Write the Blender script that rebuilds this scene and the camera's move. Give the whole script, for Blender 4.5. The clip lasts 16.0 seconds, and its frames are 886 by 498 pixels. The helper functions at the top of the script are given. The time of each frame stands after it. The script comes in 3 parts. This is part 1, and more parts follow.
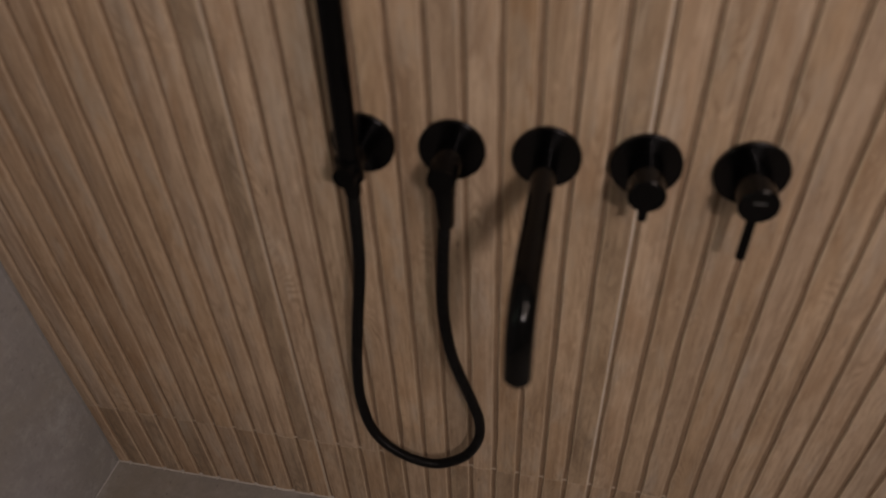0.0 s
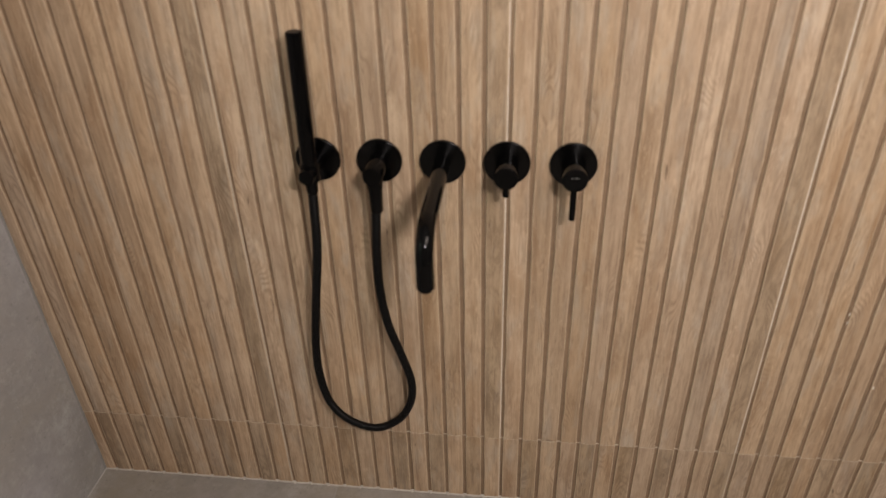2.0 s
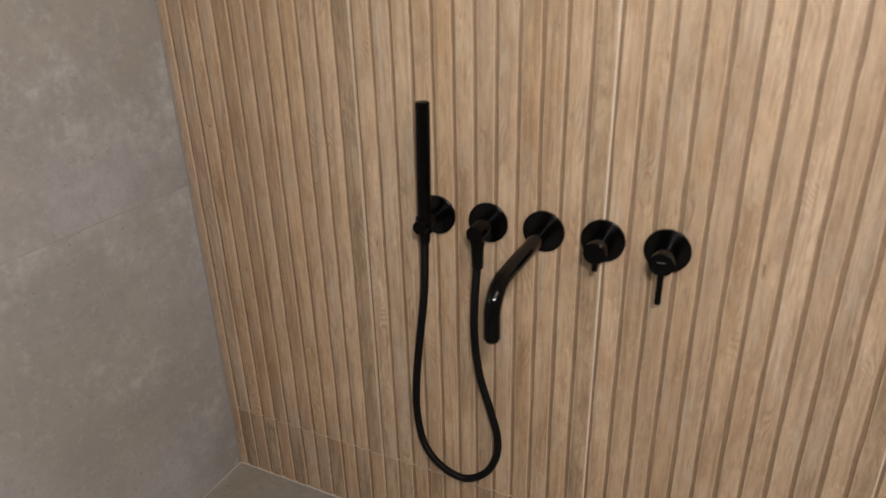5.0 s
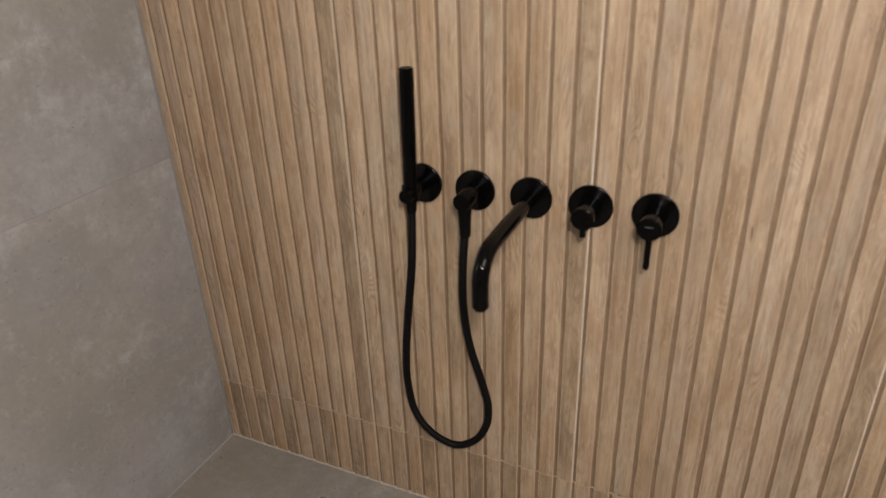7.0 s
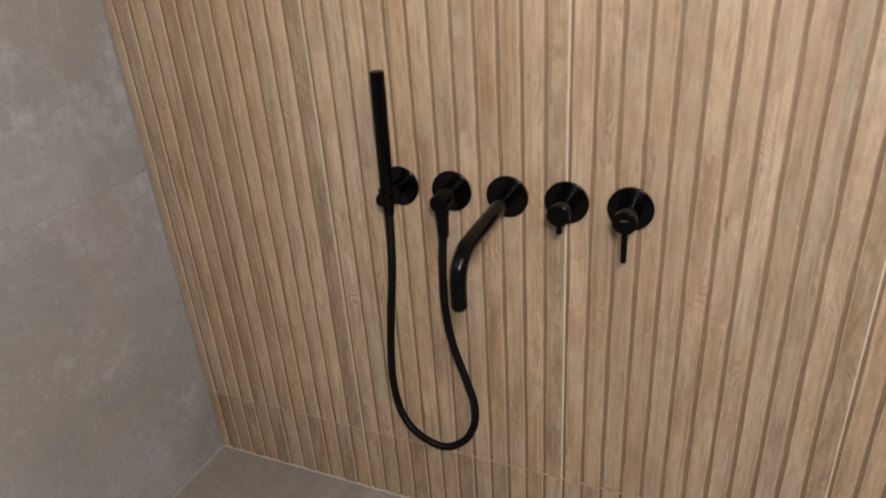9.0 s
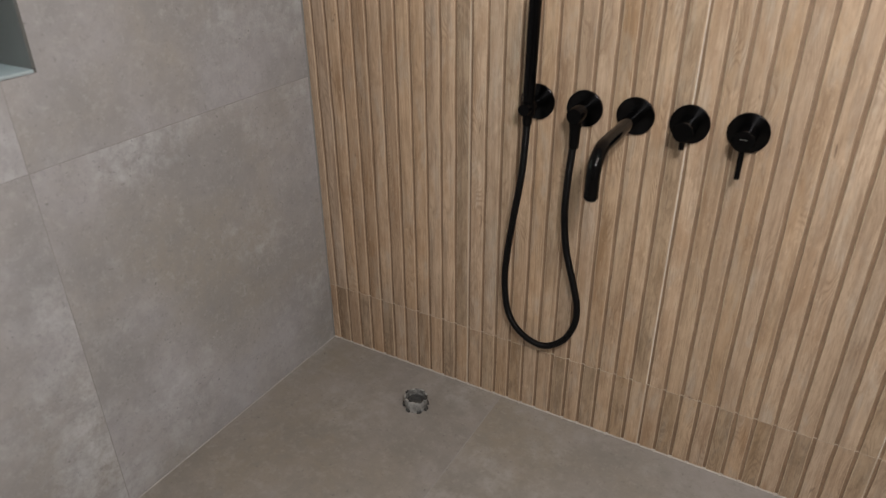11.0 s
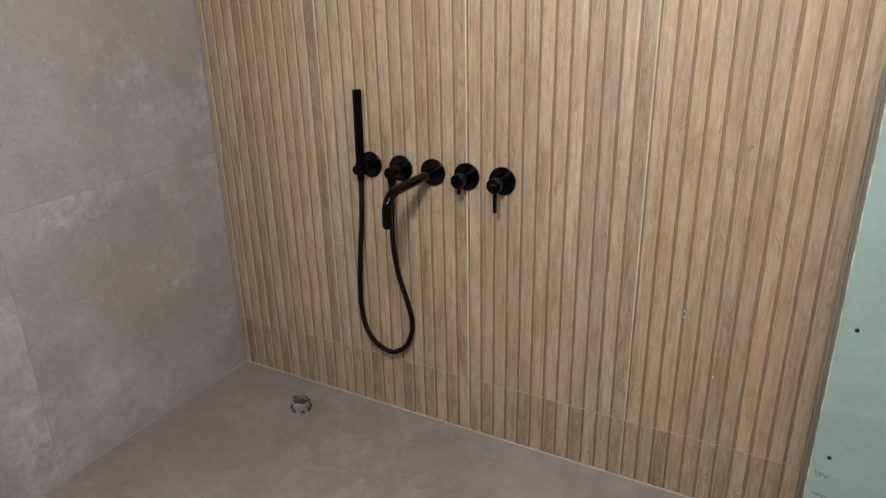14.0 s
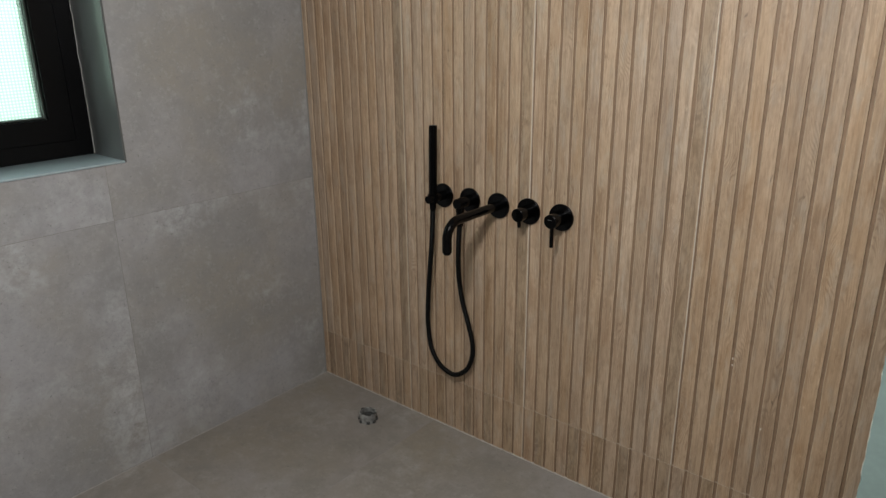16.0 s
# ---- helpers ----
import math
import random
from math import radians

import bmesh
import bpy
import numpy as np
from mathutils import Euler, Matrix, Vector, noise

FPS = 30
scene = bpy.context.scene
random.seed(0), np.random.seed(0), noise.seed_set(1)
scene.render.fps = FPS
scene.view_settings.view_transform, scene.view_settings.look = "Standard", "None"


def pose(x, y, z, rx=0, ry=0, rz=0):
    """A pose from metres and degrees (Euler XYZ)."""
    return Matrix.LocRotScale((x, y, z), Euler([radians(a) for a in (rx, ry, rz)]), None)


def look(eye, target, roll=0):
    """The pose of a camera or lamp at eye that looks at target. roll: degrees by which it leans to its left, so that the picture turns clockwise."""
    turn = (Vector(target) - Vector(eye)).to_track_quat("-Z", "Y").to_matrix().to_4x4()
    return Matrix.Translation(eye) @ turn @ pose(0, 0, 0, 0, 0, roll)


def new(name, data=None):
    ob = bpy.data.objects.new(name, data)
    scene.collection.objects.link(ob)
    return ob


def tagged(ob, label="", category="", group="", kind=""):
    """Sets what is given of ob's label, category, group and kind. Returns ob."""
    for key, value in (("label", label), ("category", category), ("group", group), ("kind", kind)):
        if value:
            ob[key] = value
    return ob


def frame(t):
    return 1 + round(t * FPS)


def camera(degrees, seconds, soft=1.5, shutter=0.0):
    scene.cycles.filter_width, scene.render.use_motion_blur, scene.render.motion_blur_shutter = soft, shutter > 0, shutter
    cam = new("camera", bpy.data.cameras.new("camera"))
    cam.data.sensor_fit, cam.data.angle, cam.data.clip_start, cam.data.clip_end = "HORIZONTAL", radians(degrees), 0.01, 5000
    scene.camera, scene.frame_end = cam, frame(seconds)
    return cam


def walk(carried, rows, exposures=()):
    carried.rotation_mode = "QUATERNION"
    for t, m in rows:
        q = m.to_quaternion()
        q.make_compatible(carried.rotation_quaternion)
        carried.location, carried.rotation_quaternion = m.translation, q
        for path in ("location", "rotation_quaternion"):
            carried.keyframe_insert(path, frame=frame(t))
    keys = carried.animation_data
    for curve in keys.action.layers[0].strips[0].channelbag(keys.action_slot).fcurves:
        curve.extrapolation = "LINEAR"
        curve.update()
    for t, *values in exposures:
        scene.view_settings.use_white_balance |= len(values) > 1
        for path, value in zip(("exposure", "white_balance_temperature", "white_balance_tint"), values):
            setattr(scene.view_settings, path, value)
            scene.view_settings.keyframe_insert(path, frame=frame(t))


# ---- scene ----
cam = camera(64.8, 16.0, soft=1.35)
# the lens is set for the far side of the room, so the nearest views are a little soft
cam.data.dof.use_dof = True
cam.data.dof.focus_distance, cam.data.dof.aperture_fstop = 1.78, 3.2
PATH = [
    (0, (0.834, -0.627, 1.199), (0.48, 0.852, -0.1), -2.8),
    (0.5, (0.871, -0.733, 1.229), (0.534, 0.768, -0.05), -3.7),
    (1, (0.901, -0.894, 1.24), (0.615, 0.699, 0.066), -2.9),
    (1.5, (0.9, -0.96, 1.261), (0.697, 0.677, 0.129), -1.4),
    (2, (0.925, -0.999, 1.258), (0.709, 0.684, 0.199), -1.8),
    (2.5, (0.955, -0.994, 1.28), (0.728, 0.701, 0.242), -1.5),
    (3, (1.056, -1.007, 1.261), (0.639, 0.692, 0.292), -0.8),
    (3.5, (1.11, -1.034, 1.269), (0.544, 0.64, 0.333), 0.4),
    (4, (1.126, -1.044, 1.268), (0.41, 0.618, 0.417), 0.1),
    (4.2, (1.132, -1.053, 1.259), (0.367, 0.6, 0.434), 0.1),
    (6.3, (1.123, -1.037, 1.266), (0.309, 0.556, 0.372), -2.6),
    (6.5, (1.124, -1.038, 1.263), (0.327, 0.558, 0.358), -2.3),
    (7, (1.128, -1.038, 1.258), (0.363, 0.566, 0.341), -2.2),
    (7.5, (1.131, -1.029, 1.258), (0.386, 0.577, 0.328), -2.6),
    (8, (1.133, -1.029, 1.255), (0.398, 0.571, 0.306), -2.9),
    (8.5, (1.138, -1.035, 1.256), (0.396, 0.563, 0.31), -2.9),
    (9, (1.149, -1.031, 1.254), (0.404, 0.587, 0.345), -4.1),
    (9.5, (1.138, -0.991, 1.239), (0.326, 0.582, 0.308), -4.8),
    (10, (1.078, -1.003, 1.215), (0.282, 0.57, 0.27), -4.4),
    (10.2, (1.042, -1.067, 1.197), (0.253, 0.502, 0.239), -4.0),
    (12.3, (1.438, -1.453, 1.254), (0.381, -0.041, 0.312), 5.0),
    (12.5, (1.477, -1.478, 1.263), (0.397, -0.086, 0.315), 4.0),
    (13, (1.553, -1.544, 1.268), (0.487, -0.118, 0.356), -1.1),
    (13.5, (1.633, -1.576, 1.284), (0.684, -0.027, 0.447), -3.1),
    (14, (1.703, -1.574, 1.288), (0.797, 0.05, 0.553), -1.3),
    (14.5, (1.825, -1.55, 1.3), (0.849, 0.057, 0.617), 4.0),
    (15, (1.883, -1.565, 1.303), (0.808, -0.016, 0.637), 1.8),
    (15.5, (1.887, -1.578, 1.303), (0.716, -0.089, 0.663), 0.4),
    (16, (1.899, -1.572, 1.298), (0.686, -0.111, 0.669), -0.6),
]
# stops, kelvin and tint of the clip's own exposure
EXPOSURES = [
    (0.0, -0.44, 7500, 28), (0.5, -0.1, 7450, 27), (1.0, 0.1, 7400, 25), (1.5, 0.34, 7300, 22), (2.0, 0.58, 7250, 20), (2.5, 0.72, 7200, 19),
    (4.0, 0.61, 7150, 18), (7.5, 0.54, 7050, 18), (9.5, 0.58, 6900, 18), (10.0, 0.57, 6880, 18), (12.5, 0.48, 6480, 13), (13.0, 0.65, 6480, 13), (13.5, 0.5, 6480, 12),
    (14.0, 0.45, 6500, 12), (14.5, 0.35, 6500, 12), (15.5, 0.19, 6470, 11), (16.0, 0.08, 6450, 11)]
walk(cam, [(t, look(eye, target, roll)) for t, eye, target, roll in PATH], EXPOSURES)

# ---- light ----
world = bpy.data.worlds.new("world")
scene.world = world
world.use_nodes = True
wn = world.node_tree.nodes
sky = wn.new("ShaderNodeTexSky")
sky.sky_type = "NISHITA"
sky.sun_disc = False
sky.sun_elevation = radians(40)
sky.sun_rotation = radians(200)
world.node_tree.links.new(sky.outputs["Color"], wn["Background"].inputs["Color"])
wn["Background"].inputs["Strength"].default_value = 0.12


def lamp(name, kind, m, power, colour, size, size_y=0.0):
    data = bpy.data.lights.new(name, kind)
    data.energy, data.color = power, colour
    if kind == "AREA":
        data.shape, data.size, data.size_y = "RECTANGLE", size, size_y or size
    else:
        data.shadow_soft_size = size
    ob = new(name, data)
    ob.matrix_world = m
    return ob


WINDOW_Y = (-1.66, -0.655)   # the opening in the west wall
WINDOW_Z = (0.932, 2.08)
lamp("window_light", "AREA", pose(-0.32, sum(WINDOW_Y) / 2, sum(WINDOW_Z) / 2, 0, -90, 0), 8.0, (0.86, 1.0, 0.93), 1.15, 1.3)
lamp("ceiling_light", "AREA", pose(2.0, -1.5, 2.46, 0, 0, 0), 24, (1.0, 0.935, 0.86), 1.0)
# unseen fixed lamp, added in place of a torch carried beside the camera
lamp("torch_stand_in", "POINT", pose(1.28, -1.2, 1.53), 33, (0.98, 1.0, 0.99), 0.06)


# ---- materials ----
def material(name):
    m = bpy.data.materials.new(name)
    m.use_nodes = True
    return m, m.node_tree.nodes, m.node_tree.links, m.node_tree.nodes["Principled BSDF"]


def plain(name, colour, rough, metal=0.0, grain=0.0, scale=40.0, bump=0.0):
    """A surface of one colour with faint mottling and relief."""
    m, n, l, b = material(name)
    b.inputs["Roughness"].default_value, b.inputs["Metallic"].default_value = rough, metal
    if not grain and not bump:
        b.inputs["Base Color"].default_value = (*colour, 1)
        return m
    co = n.new("ShaderNodeTexCoord")
    t = n.new("ShaderNodeTexNoise")
    t.inputs["Scale"].default_value, t.inputs["Detail"].default_value = scale, 6
    l.new(co.outputs["Object"], t.inputs["Vector"])
    big = n.new("ShaderNodeTexNoise")
    big.inputs["Scale"].default_value, big.inputs["Detail"].default_value = scale / 12, 4
    l.new(co.outputs["Object"], big.inputs["Vector"])
    add = n.new("ShaderNodeMath")
    add.operation = "ADD"
    l.new(t.outputs["Fac"], add.inputs[0]), l.new(big.outputs["Fac"], add.inputs[1])
    r = n.new("ShaderNodeValToRGB")
    r.color_ramp.elements[0].position, r.color_ramp.elements[1].position = 0.35, 0.65
    half = n.new("ShaderNodeMath")
    half.operation = "MULTIPLY"
    half.inputs[1].default_value = 0.5
    l.new(add.outputs[0], half.inputs[0]), l.new(half.outputs[0], r.inputs["Fac"])
    r.color_ramp.elements[0].color = (*(c * (1 - grain) for c in colour), 1)
    r.color_ramp.elements[1].color = (*(min(c * (1 + grain), 1) for c in colour), 1)
    l.new(r.outputs["Color"], b.inputs["Base Color"])
    if bump:
        bp = n.new("ShaderNodeBump")
        bp.inputs["Strength"].default_value, bp.inputs["Distance"].default_value = bump, 0.002
        l.new(t.outputs["Fac"], bp.inputs["Height"]), l.new(bp.outputs["Normal"], b.inputs["Normal"])
    return m


def oak(name, dark, mid, light, knots=0.0):
    """Printed oak on ceramic: fine pores along the slat, slow bands and broad cathedral figures, different on each slat."""
    m, n, l, b = material(name)
    co, info = n.new("ShaderNodeTexCoord"), n.new("ShaderNodeObjectInfo")
    shift = n.new("ShaderNodeVectorMath")
    shift.operation = "MULTIPLY_ADD"
    shift.inputs[1].default_value = (3.7, 1.9, 23.0)
    l.new(info.outputs["Random"], shift.inputs[0]), l.new(co.outputs["Object"], shift.inputs[2])

    def mapped(scale):
        mp = n.new("ShaderNodeMapping")
        mp.inputs["Scale"].default_value = scale
        l.new(shift.outputs[0], mp.inputs["Vector"])
        return mp.outputs[0]

    def tex(scale, detail=5.0, rough=0.55, distortion=0.0):
        t = n.new("ShaderNodeTexNoise")
        t.inputs["Scale"].default_value, t.inputs["Detail"].default_value = 1.0, detail
        t.inputs["Roughness"].default_value, t.inputs["Distortion"].default_value = rough, distortion
        l.new(mapped(scale), t.inputs["Vector"])
        return t.outputs["Fac"]

    def mix(a, c, fac, kind="MIX"):
        x = n.new("ShaderNodeMix")
        x.data_type, x.blend_type = "RGBA", kind
        for s, v in ((x.inputs[0], fac), (x.inputs[6], a), (x.inputs[7], c)):
            if isinstance(v, (int, float)):
                s.default_value = v
            elif isinstance(v, tuple):
                s.default_value = (*v, 1)
            else:
                l.new(v, s)
        return x.outputs[2]

    def ramp(v, lo, hi, ends=(0.0, 1.0)):
        r = n.new("ShaderNodeMapRange")
        r.inputs[1].default_value, r.inputs[2].default_value = lo, hi
        r.inputs[3].default_value, r.inputs[4].default_value = ends
        l.new(v, r.inputs[0])
        return r.outputs[0]

    slow = tex((16, 16, 3.2), 4, 0.6)
    blot = tex((30, 30, 7.5), 6, 0.66, 0.4)
    streak = tex((130, 130, 4.2), 5, 0.6, 0.5)
    pores = tex((520, 520, 26), 4, 0.7)
    # growth lines: level lines of a slope bent by slow noise, so that they run along the slat and close into arches
    part_xyz = n.new("ShaderNodeSeparateXYZ")
    l.new(shift.outputs[0], part_xyz.inputs[0])
    bent = n.new("ShaderNodeMath")
    bent.operation = "MULTIPLY_ADD"
    bent.inputs[1].default_value = 0.13
    l.new(tex((17, 17, 4.6), 1.6, 0.42), bent.inputs[0]), l.new(part_xyz.outputs["X"], bent.inputs[2])
    count = n.new("ShaderNodeMath")
    count.operation = "MULTIPLY"
    count.inputs[1].default_value = 2 * math.pi / 0.0046
    l.new(bent.outputs[0], count.inputs[0])
    ring = n.new("ShaderNodeMath")
    ring.operation = "SINE"
    l.new(count.outputs[0], ring.inputs[0])
    c = mix(mid, light, ramp(slow, 0.34, 0.66))
    grey = tuple(sum(light) / 3 * w for w in (1.06, 0.945, 0.79))
    c = mix(c, grey, ramp(blot, 0.50, 0.63, (0.0, 0.5)))
    russet = tuple(v * w for v, w in zip(mid, (0.86, 0.79, 0.72)))
    c = mix(c, russet, ramp(tex((22, 22, 5.2), 6, 0.62, 0.3), 0.51, 0.66, (0.0, 0.9)))
    c = mix(c, dark, ramp(tex((58, 58, 13), 8, 0.72, 0.6), 0.50, 0.68, (0.0, 0.55)))
    c = mix(c, dark, ramp(streak, 0.49, 0.70, (0.0, 0.60)))
    c = mix(c, light, ramp(streak, 0.47, 0.30, (0.0, 0.55)))
    figure = n.new("ShaderNodeMath")
    figure.operation = "MULTIPLY"
    l.new(ramp(ring.outputs[0], -0.2, 1.0, (0.0, 0.62)), figure.inputs[0])
    l.new(ramp(tex((24, 24, 6.5), 5, 0.62), 0.47, 0.62, (0.0, 1.0)), figure.inputs[1])
    c = mix(c, dark, figure.outputs[0])
    c = mix(c, dark, ramp(pores, 0.51, 0.68, (0.0, 0.62)))
    c = mix(c, tuple(min(1.0, v * 1.14) for v in light), ramp(tex((150, 150, 48), 6, 0.78), 0.56, 0.70, (0.0, 0.7)))
    # small dark knots and cracks
    c = mix(c, tuple(v * 0.55 for v in dark), ramp(tex((62, 62, 20), 3, 0.55, 0.8), 0.695, 0.76, (0.0, 0.8)))
    if knots:
        c = mix(c, tuple(v * 0.80 for v in dark), ramp(tex((30, 30, 11), 6, 0.66, 1.6), 0.46, 0.66, (0.05, knots)))
    hsv = n.new("ShaderNodeHueSaturation")
    l.new(c, hsv.inputs["Color"])
    l.new(ramp(info.outputs["Random"], 0, 1, (0.95, 1.09)), hsv.inputs["Value"])
    other = n.new("ShaderNodeMath")         # a second random number for each slat
    other.operation = "WRAP"
    other.inputs[1].default_value, other.inputs[2].default_value = 1.0, 0.0
    many = n.new("ShaderNodeMath")
    many.operation = "MULTIPLY"
    many.inputs[1].default_value = 17.31
    l.new(info.outputs["Random"], many.inputs[0]), l.new(many.outputs[0], other.inputs[0])
    l.new(ramp(other.outputs[0], 0, 1, (0.93, 1.08)), hsv.inputs["Saturation"])
    l.new(hsv.outputs["Color"], b.inputs["Base Color"])
    b.inputs["Roughness"].default_value = 0.52
    bp = n.new("ShaderNodeBump")
    bp.inputs["Strength"].default_value, bp.inputs["Distance"].default_value = 0.3, 0.001
    l.new(streak, bp.inputs["Height"]), l.new(bp.outputs["Normal"], b.inputs["Normal"])
    return m


def cement(name, base, chalk=False):
    """Large cement-look porcelain: clouds, chalky blooms, small pits, different on each tile."""
    m, n, l, b = material(name)
    co, info = n.new("ShaderNodeTexCoord"), n.new("ShaderNodeObjectInfo")
    shift = n.new("ShaderNodeVectorMath")
    shift.operation = "MULTIPLY_ADD"
    shift.inputs[1].default_value = (11.3, 17.9, 7.7)
    l.new(info.outputs["Random"], shift.inputs[0]), l.new(co.outputs["Object"], shift.inputs[2])

    def tex(scale, detail=6.0, rough=0.6, distortion=0.0):
        t = n.new("ShaderNodeTexNoise")
        t.inputs["Scale"].default_value, t.inputs["Detail"].default_value = scale, detail
        t.inputs["Roughness"].default_value, t.inputs["Distortion"].default_value = rough, distortion
        l.new(shift.outputs[0], t.inputs["Vector"])
        return t.outputs["Fac"]

    def ramp(v, lo, hi, ends=(0.0, 1.0)):
        r = n.new("ShaderNodeMapRange")
        r.inputs[1].default_value, r.inputs[2].default_value = lo, hi
        r.inputs[3].default_value, r.inputs[4].default_value = ends
        l.new(v, r.inputs[0])
        return r.outputs[0]

    def mix(a, c, fac):
        x = n.new("ShaderNodeMix")
        x.data_type = "RGBA"
        for s, v in ((x.inputs[0], fac), (x.inputs[6], a), (x.inputs[7], c)):
            if isinstance(v, tuple):
                s.default_value = (*v, 1)
            else:
                l.new(v, s)
        return x.outputs[2]

    warm = (base[0] * 0.93, base[1] * 0.88, base[2] * 0.80)
    cool = (base[0] * 1.09, base[1] * 1.08, base[2] * 1.13)
    c = mix(warm, cool, ramp(tex(2.2, 8, 0.6), 0.40, 0.59))
    c = mix(c, tuple(v * 0.76 for v in base), ramp(tex(3.6, 12, 0.70), 0.46, 0.66, (0.0, 0.85)))
    bloom = n.new("ShaderNodeMath")
    bloom.operation = "MULTIPLY"
    l.new(ramp(tex(3.0, 6, 0.6), 0.50, 0.64), bloom.inputs[0])
    l.new(ramp(tex(24, 10, 0.78), 0.40, 0.60, (0.0, 0.95)), bloom.inputs[1])
    pale = (base[0] * 1.34, base[1] * 1.37, base[2] * 1.42)
    c = mix(c, pale, bloom.outputs[0])
    if chalk:       # a broad chalky smear down one side of the tile
        xyz = n.new("ShaderNodeSeparateXYZ")
        l.new(co.outputs["Object"], xyz.inputs[0])
        near = ramp(xyz.outputs["Y"], 0.24, 0.345, (0.0, 0.75))
        low = ramp(xyz.outputs["Z"], 0.30, 0.02)
        both, rough = n.new("ShaderNodeMath"), n.new("ShaderNodeMath")
        both.operation = rough.operation = "MULTIPLY"
        l.new(near, both.inputs[0]), l.new(low, both.inputs[1])
        l.new(both.outputs[0], rough.inputs[0]), l.new(ramp(tex(17, 12, 0.78), 0.44, 0.60), rough.inputs[1])
        c = mix(c, tuple(v * 1.18 for v in pale), rough.outputs[0])
    c = mix(c, tuple(v * 0.80 for v in base), ramp(tex(14, 12, 0.82), 0.46, 0.62, (0.0, 0.58)))
    c = mix(c, tuple(v * 1.26 for v in base), ramp(tex(38, 10, 0.82), 0.52, 0.66, (0.0, 0.58)))
    c = mix(c, tuple(v * 0.62 for v in base), ramp(tex(70, 8, 0.85), 0.56, 0.66, (0.0, 0.8)))
    c = mix(c, tuple(v * 1.3 for v in base), ramp(tex(120, 5, 0.75), 0.60, 0.72, (0.0, 0.7)))
    c = mix(c, tuple(v * 0.45 for v in base), ramp(tex(95, 3, 0.6), 0.68, 0.74, (0.0, 0.8)))
    l.new(c, b.inputs["Base Color"])
    l.new(ramp(tex(9, 5), 0.3, 0.7, (0.40, 0.56)), b.inputs["Roughness"])
    bp = n.new("ShaderNodeBump")
    bp.inputs["Strength"].default_value, bp.inputs["Distance"].default_value = 0.12, 0.001
    l.new(tex(130, 4), bp.inputs["Height"]), l.new(bp.outputs["Normal"], b.inputs["Normal"])
    return m


OAK_PALE = oak("oak_pale", (0.215, 0.139, 0.084), (0.395, 0.281, 0.186), (0.475, 0.352, 0.245))
OAK_MID = oak("oak_mid", (0.205, 0.132, 0.08), (0.37, 0.26, 0.17), (0.45, 0.328, 0.225))
OAK_GREY = oak("oak_greyed", (0.20, 0.133, 0.085), (0.365, 0.262, 0.177), (0.45, 0.335, 0.235))
OAK_DARK = oak("oak_knotty", (0.175, 0.118, 0.073), (0.345, 0.25, 0.166), (0.42, 0.313, 0.215), knots=0.55)
# shade between the ribs is put into the groove floors as darker oak
GROOVE = plain("shaded_oak_groove", (0.222, 0.148, 0.093), 0.6, grain=0.2, scale=90)
GROUT_PALE = plain("pale_cream_grout", (0.62, 0.56, 0.48), 0.8, grain=0.08, scale=200, bump=0.2)
BASE_SEAL = plain("pale_base_sealant", (0.40, 0.365, 0.325), 0.6, grain=0.15, scale=150)
GROUT = plain("cream_grout", (0.47, 0.395, 0.31), 0.85, grain=0.15, scale=200, bump=0.3)
GROUT_GREY = plain("grey_grout", (0.262, 0.256, 0.247), 0.9, grain=0.12, scale=200, bump=0.3)
SEALANT = plain("pale_sealant", (0.33, 0.32, 0.305), 0.5, grain=0.12, scale=150)
CEMENT = cement("cement_tile", (0.314, 0.314, 0.314))
CHALKY = cement("chalky_cement_tile", (0.314, 0.314, 0.314), chalk=True)
CEMENT_FLOOR = cement("cement_floor_tile", (0.238, 0.223, 0.203))
PLASTER = plain("cream_plaster", (0.60, 0.525, 0.43), 0.9, grain=0.08, scale=25, bump=0.4)
# unseen walls, toned dark so the room reflects little light
DIM_WALL = plain("dimmed_unseen_wall", (0.22, 0.215, 0.20), 0.9, grain=0.03, scale=30, bump=0.1)
CEILING = plain("ceiling_board", (0.40, 0.40, 0.39), 0.9, grain=0.02, scale=30)
BLACK = plain("matt_black_metal", (0.0015, 0.0015, 0.0016), 0.09, 0.0)
RUBBER = plain("black_hose", (0.003, 0.003, 0.0032), 0.36)
FRAME_BLACK = plain("black_window_frame", (0.003, 0.003, 0.0033), 0.36, grain=0.2, scale=90)
GREEN_BOARD = plain("green_plasterboard", (0.265, 0.36, 0.345), 0.8, grain=0.07, scale=70, bump=0.15)
GYPSUM = plain("gypsum_edge", (0.62, 0.60, 0.52), 0.9, grain=0.2, scale=90, bump=0.6)
STUD = plain("grey_backing_panel", (0.235, 0.225, 0.18), 0.75, grain=0.18, scale=35, bump=0.3)
CAP = plain("grey_cap_board", (0.33, 0.32, 0.28), 0.8, grain=0.12, scale=60, bump=0.3)
# daylight is put into these tones: lining darkened, sill pale blue as if sky-lit
LINING = plain("shaded_reveal_lining", (0.10, 0.107, 0.105), 0.30, grain=0.06, scale=12)
SILL = plain("sky_lit_sill", (0.33, 0.41, 0.44), 0.22, grain=0.06, scale=12)
SCREW = plain("dark_screw", (0.02, 0.02, 0.02), 0.5, 0.5)
PENCIL = plain("pencil_mark", (0.09, 0.10, 0.10), 0.8)
GASKET_AND_GAP = plain("dark_gasket_and_gap_shade", (0.012, 0.016, 0.012), 0.6)
PLASTIC_GREY = plain("grey_drain_plastic", (0.19, 0.192, 0.186), 0.2, grain=0.75, scale=110)
